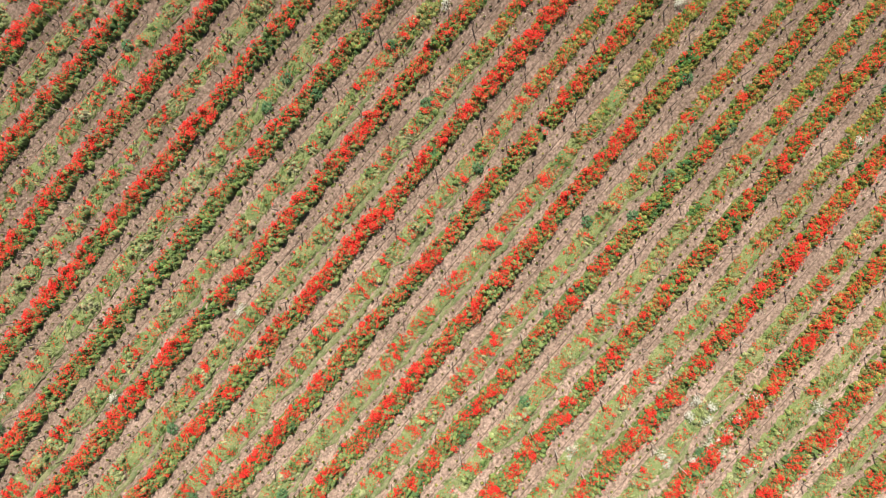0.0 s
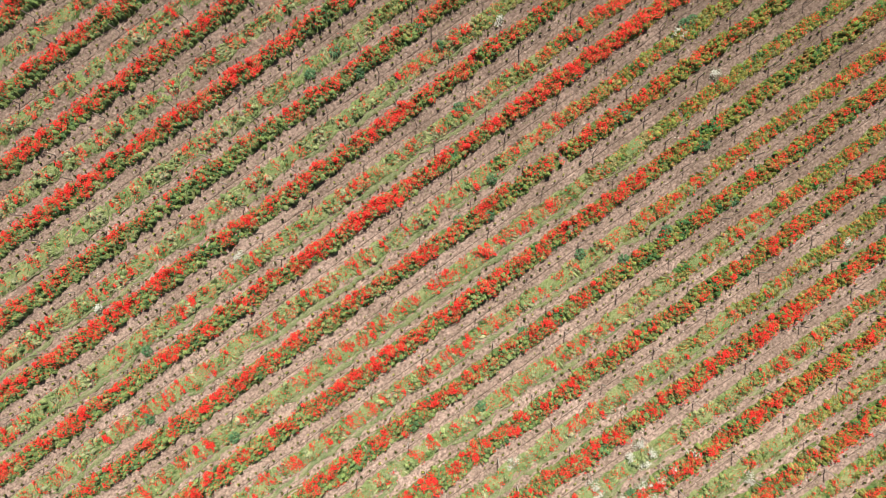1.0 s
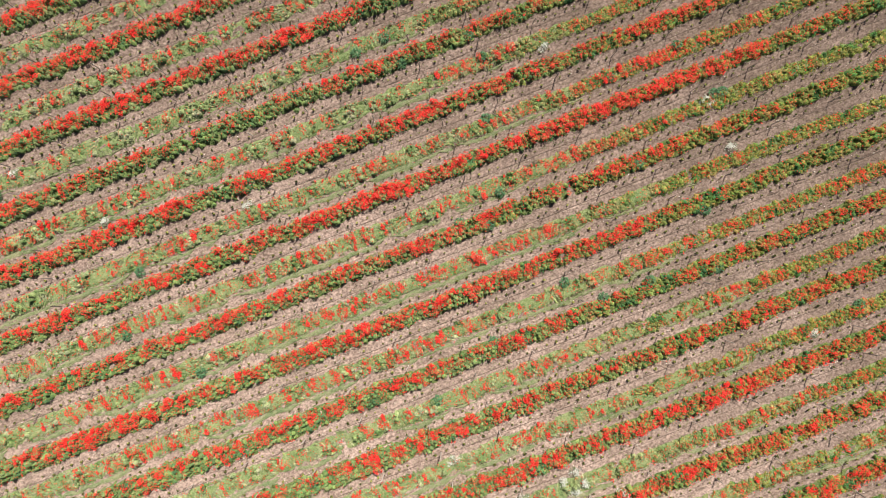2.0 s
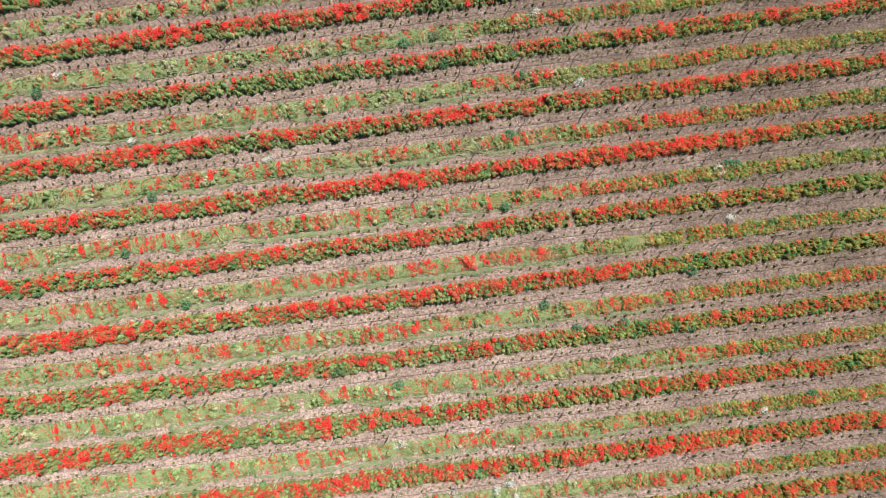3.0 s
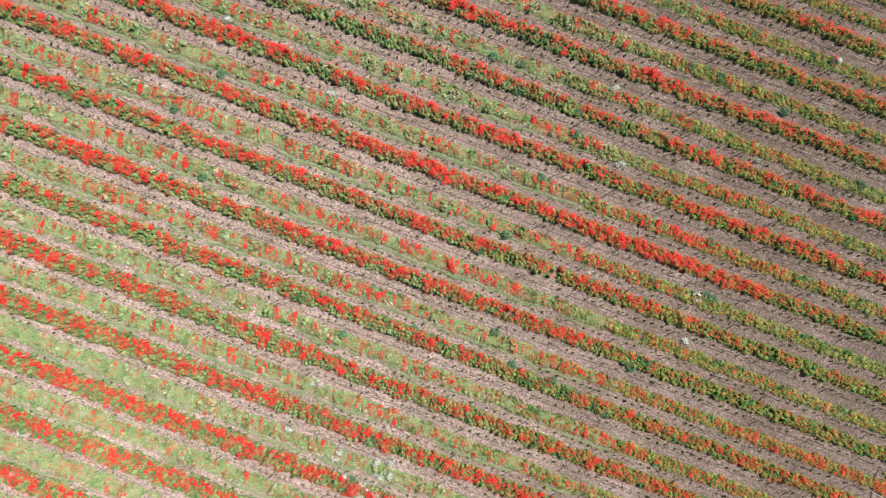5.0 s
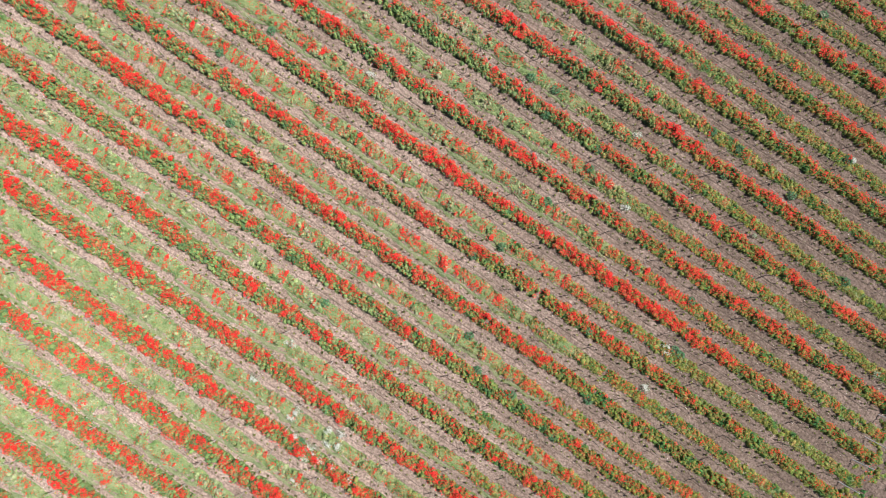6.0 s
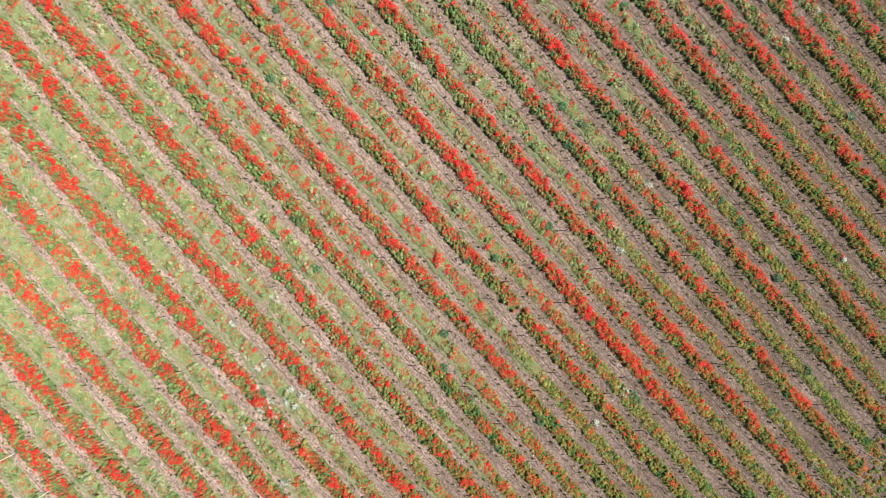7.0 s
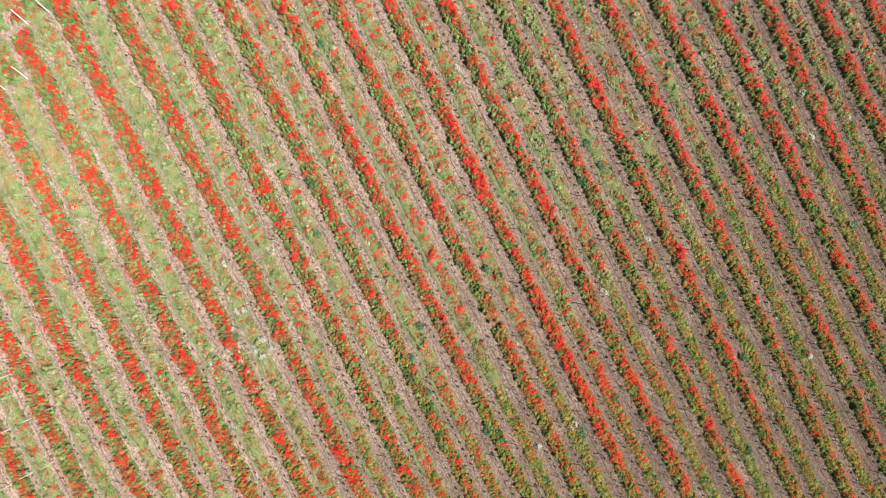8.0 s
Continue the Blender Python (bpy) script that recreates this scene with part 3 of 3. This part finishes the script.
# ---- stones on the bare soil ----
def build_stones():
    rng = np.random.default_rng(31)
    n = 25000
    j = rng.integers(FIRST, LAST + 1, n)
    x, y = rng.uniform(-46, 47, n), ROW * j + rng.normal(0.05, 0.26, n)
    r = 0.015 + 0.04 * rng.random(n) ** 3
    corners = []
    for dx, dy, dz in ((1, 0, 0.1), (0.2, 0.9, 0.1), (-0.8, 0.3, 0.1), (-0.4, -0.8, 0.1), (0, 0, 0.9)):
        stretch = rng.uniform(0.7, 1.4, n)
        corners.append(np.stack([x + dx * r * stretch, y + dy * r * stretch, dz * r - 0.002], 1))
    verts, faces = pieces(np.stack(corners, 1), [(0, 1, 4), (1, 2, 4), (2, 3, 4), (3, 0, 4)])
    tagged(new("stones", mesh_of("stones", verts, faces, STONE)), "small pale limestone pieces strewn on the soil", "stones", kind="stuff")


build_stones()


# ---- weeds on the headlands and stray tufts on the bare soil ----
def build_weeds():
    rng = np.random.default_rng(41)
    n = 6400
    y = rng.uniform(-56, 56, n)
    x = 48.0 - 0.1 * y / ROW + np.where(rng.random(n) < 0.75, rng.uniform(-0.8, 4.5, n), rng.exponential(6.0, n))
    west = rng.random(n) < 0.45
    y = np.where(west, rng.uniform(-56, -24, n), y)
    x = np.where(west, np.where(y > -33, -36.6, np.where(y > -43, -31.6, -26.6)) - rng.exponential(4.0, n), x)
    keep = (rough_noise(x * 0.35, y * 0.35, 71) > 0.3) & (np.abs(x) < 60)
    x, y = x[keep], y[keep]
    m = len(x)
    wide, tall = rng.uniform(0.12, 0.34, m), rng.uniform(0.08, 0.42, m)
    verts, faces = mound_shapes(rng, x, y, 0.8 * wide, 0.85 * tall, rng.uniform(0, math.tau, m), rng.uniform(1.0, 1.6, m))
    weeds = tagged(new("headland_weeds", mesh_of("headland_weeds", verts, faces, POPPY_MOUND)), "rough drying weeds on the headland past the rows", "weeds", kind="stuff")
    verts, faces = plant_leaves(rng, x, y, wide, tall, np.where(rng.random(m) < 0.75, 1.0, 0.0), 5)
    part("foliage", mesh_of("foliage", verts, faces, GRASS), weeds, "drying leaves")
    many = rng.poisson(np.clip(rough_noise(x * 0.6, y * 0.6, 75) - 0.44, 0, 1) * 20)
    px, py = np.repeat(x, many), np.repeat(y, many)
    k = len(px)
    at = np.stack([px + rng.normal(0, 0.2, k), py + rng.normal(0, 0.2, k), rng.uniform(0.25, 0.5, k)], 1)
    part("blossoms", mesh_of("blossoms", *bloom_shapes(rng, at, rng.uniform(0.038, 0.066, k)), PETAL), weeds, "red poppy blooms")
    n = 60000
    j = rng.integers(FIRST, LAST + 1, n)
    x, y = rng.uniform(-46, 47, n), ROW * j + rng.normal(0.0, 0.35, n)
    keep = rough_noise(x * 0.8, y * 1.2, 73) > 0.62
    x, y = x[keep], y[keep]
    m = len(x)
    verts, faces = leaf_shapes(rng, np.stack([x, y, 0 * x + 0.004], 1), rng.uniform(0.08, 0.2, m), rng.uniform(0.02, 0.04, m), rng.uniform(0, math.tau, m), rng.uniform(0.1, 0.8, m))
    tagged(new("stray_weeds", mesh_of("stray_weeds", verts, faces, GRASS)), "stray low weeds on the bare vine rows", "weeds", kind="stuff")


build_weeds()


# ---- single plants that stand out ----
THISTLES = [
    (-31.8, 15.6), (-35.4, 14.2), (-5.7, 14.3), (0.5, 15.7), (5.9, 18.5), (3.1, 16.0), (9.7, 13.6), (10.1, 11.5), (36.6, 16.3), (-22.8, 5.3), (-25.7, 0.8),
    (12.8, 3.7), (8.5, 6.6), (19.2, 6.0), (7.3, 0.5), (3.3, -0.6), (5.5, -1.7), (18.7, -1.5), (26.6, 1.6), (27.3, 1.5), (25.3, 6.4), (-21.0, -4.3), (9.5, -8.3),
    (2.3, -10.7), (5.0, -11.5), (16.0, -10.7), (12.0, -10.6), (22.4, -7.0), (21.6, -11.8), (37.8, -21.5), (31.0, -18.7), (-3.7, -13.5), (1.9, -25.7), (20.6, 36.8),
    (17.6, 19.5), (18.0, 21.2), (21.0, 21.2), (27.7, 20.3), (34.7, 23.9), (30.3, 26.3), (34.0, 31.4),
    (21.2, 18.35), (24.1, 24.0), (3.7, 13.45), (-2.9, 27.1),
]
WHITE_PLANTS = [
    (-29.8, 16.8), (12.1, 16.8), (15.1, 10.5), (-12.5, 7.1), (25.7, 1.2), (26.3, -3.0), (-4.3, -18.5), (-5.3, -23.2), (0.0, -23.5), (26.7, -19.5), (-24.1, 10.2),
    (7.6, -25.9), (4.5, -22.9), (4.9, -24.0), (4.1, -24.3), (3.4, -23.4), (5.5, -25.9), (4.3, -26.1), (3.4, -25.6), (2.7, -25.7), (3.0, -26.8), (1.1, -25.5),
    (3.4, -28.8), (-0.1, -24.3), (5.9, 38.3), (10.4, 41.4), (10.5, 37.0), (-28.3, -32.2), (-27.5, -36.0), (30.7, 26.5), (9.95, -29.85),
]


def build_thistle(k, x, y):
    rng = np.random.default_rng(2000 + k)
    n, tall = 130, rng.uniform(0.45, 0.7)
    a, d = rng.uniform(0, math.tau, n), 0.34 * np.sqrt(rng.random(n))
    root = np.stack([d * np.cos(a), d * np.sin(a), tall * (1 - (d / 0.42) ** 2) * rng.uniform(0.2, 1, n)], 1)
    verts, faces = leaf_shapes(rng, root, rng.uniform(0.14, 0.26, n), rng.uniform(0.05, 0.09, n), a + rng.normal(0, 0.5, n), rng.uniform(-0.1, 0.9, n))
    bm = bmesh.new()
    bmesh.ops.create_cone(bm, segments=7, radius1=0.05, radius2=0.02, depth=tall * 0.8, matrix=Matrix.Translation((0, 0, tall * 0.4 - 0.04)), cap_ends=True)
    stem = bpy.data.meshes.new("stem")
    bm.to_mesh(stem)
    bm.free()
    stem.materials.append(THISTLE)
    plant = tagged(new("thistle", stem), "bushy blue-green thistle standing among the poppies", "thistle", "thistles")
    plant.matrix_world = pose(x, y, 0)
    tagged(part("leaves", mesh_of("leaves", verts, faces, THISTLE), plant), kind="stuff")


def build_white_plant(k, x, y):
    rng = np.random.default_rng(3000 + k)
    n, tall, wide = 90, rng.uniform(0.3, 0.5), rng.uniform(0.28, 0.5)
    a, d = rng.uniform(0, math.tau, n), wide * np.sqrt(rng.random(n))
    root = np.stack([d * np.cos(a), d * np.sin(a), tall * (1 - 0.6 * (d / wide) ** 2) * rng.uniform(0.2, 0.9, n)], 1)
    bm = bmesh.new()
    bmesh.ops.create_cone(bm, segments=6, radius1=0.04, radius2=0.015, depth=tall, matrix=Matrix.Translation((0, 0, tall / 2 - 0.05)), cap_ends=True)
    stem = bpy.data.meshes.new("stem")
    bm.to_mesh(stem)
    bm.free()
    stem.materials.append(PALE_LEAF)
    plant = tagged(new("white_flowering_plant", stem), "bush of small white flowers with pale leaves", "wildflower", "white-flowering plants")
    plant.matrix_world = pose(x, y, 0)
    verts, faces = leaf_shapes(rng, root, rng.uniform(0.12, 0.2, n), rng.uniform(0.03, 0.06, n), a, rng.uniform(0, 1, n))
    tagged(part("leaves", mesh_of("leaves", verts, faces, PALE_LEAF), plant), kind="stuff")
    sprays = rng.integers(3, 7)
    centre = rng.normal(0, 0.5 * wide, (sprays, 2))
    which = rng.integers(0, sprays, 150)
    fx, fy = (centre[which] + rng.normal(0, 0.12, (150, 2)) * np.array([1.3, 0.9])).T
    d = np.minimum(np.hypot(fx, fy) / wide, 1.1)
    at = np.stack([fx, fy, tall * (1 - 0.6 * d * d) + rng.uniform(0.04, 0.14, 150)], 1)
    a = fx
    verts, faces = bloom_shapes(rng, at, rng.uniform(0.022, 0.042, len(a)))
    tagged(part("flower_spray", mesh_of("flower_spray", verts, faces, WHITE_PETAL), plant, "small white flowers"), kind="stuff")


for k, (x, y) in enumerate(THISTLES):
    build_thistle(k, x, y)
for k, (x, y) in enumerate(WHITE_PLANTS):
    build_white_plant(k, x, y)


# ---- broad-leaved weeds in the strips ----
BROAD_PLANTS = [(9.2, 25.8, 0.55), (8.2, 26.3, 0.4), (44.2, 4.0, 0.4), (43.2, 5.2, 0.3)]
SAGE_PLANTS = [(30.6, 21.6, 0.3), (4.8, 46.8, 0.3), (26.8, 15.05, 0.26), (20.4, 36.6, 0.32), (43.8, 10.5, 0.36), (41.0, 9.1, 0.26)]


def build_broad_plant(k, x, y, wide, sage):
    rng = np.random.default_rng(4000 + k)
    n = 34
    a, d = rng.uniform(0, math.tau, n), 0.5 * wide * np.sqrt(rng.random(n))
    root = np.stack([d * np.cos(a), d * np.sin(a), 0.3 + 0.7 * wide * rng.random(n)], 1)
    verts, faces = leaf_shapes(rng, root, rng.uniform(0.45, 0.75, n) * wide, rng.uniform(0.22, 0.36, n) * wide, a + rng.normal(0, 0.35, n), rng.uniform(-0.1, 0.8, n))
    bm = bmesh.new()
    bmesh.ops.create_cone(bm, segments=7, radius1=0.05, radius2=0.03, depth=0.5, matrix=Matrix.Translation((0, 0, 0.2)), cap_ends=True)
    stem = bpy.data.meshes.new("stem")
    bm.to_mesh(stem)
    bm.free()
    leaf = SAGE_LEAF if sage else BROAD_LEAF
    stem.materials.append(leaf)
    plant = tagged(new("broad_leaved_weed", stem), "pale sage-green rosette of broad leaves in the soil" if sage else "bright green weed with large broad leaves", "weed", "broad-leaved weeds")
    plant.matrix_world = pose(x, y, 0)
    tagged(part("leaves", mesh_of("leaves", verts, faces, leaf), plant), kind="stuff")


for k, (x, y, wide) in enumerate(BROAD_PLANTS):
    build_broad_plant(k, x, y, wide, False)
for k, (x, y, wide) in enumerate(SAGE_PLANTS):
    build_broad_plant(20 + k, x, y, wide, True)
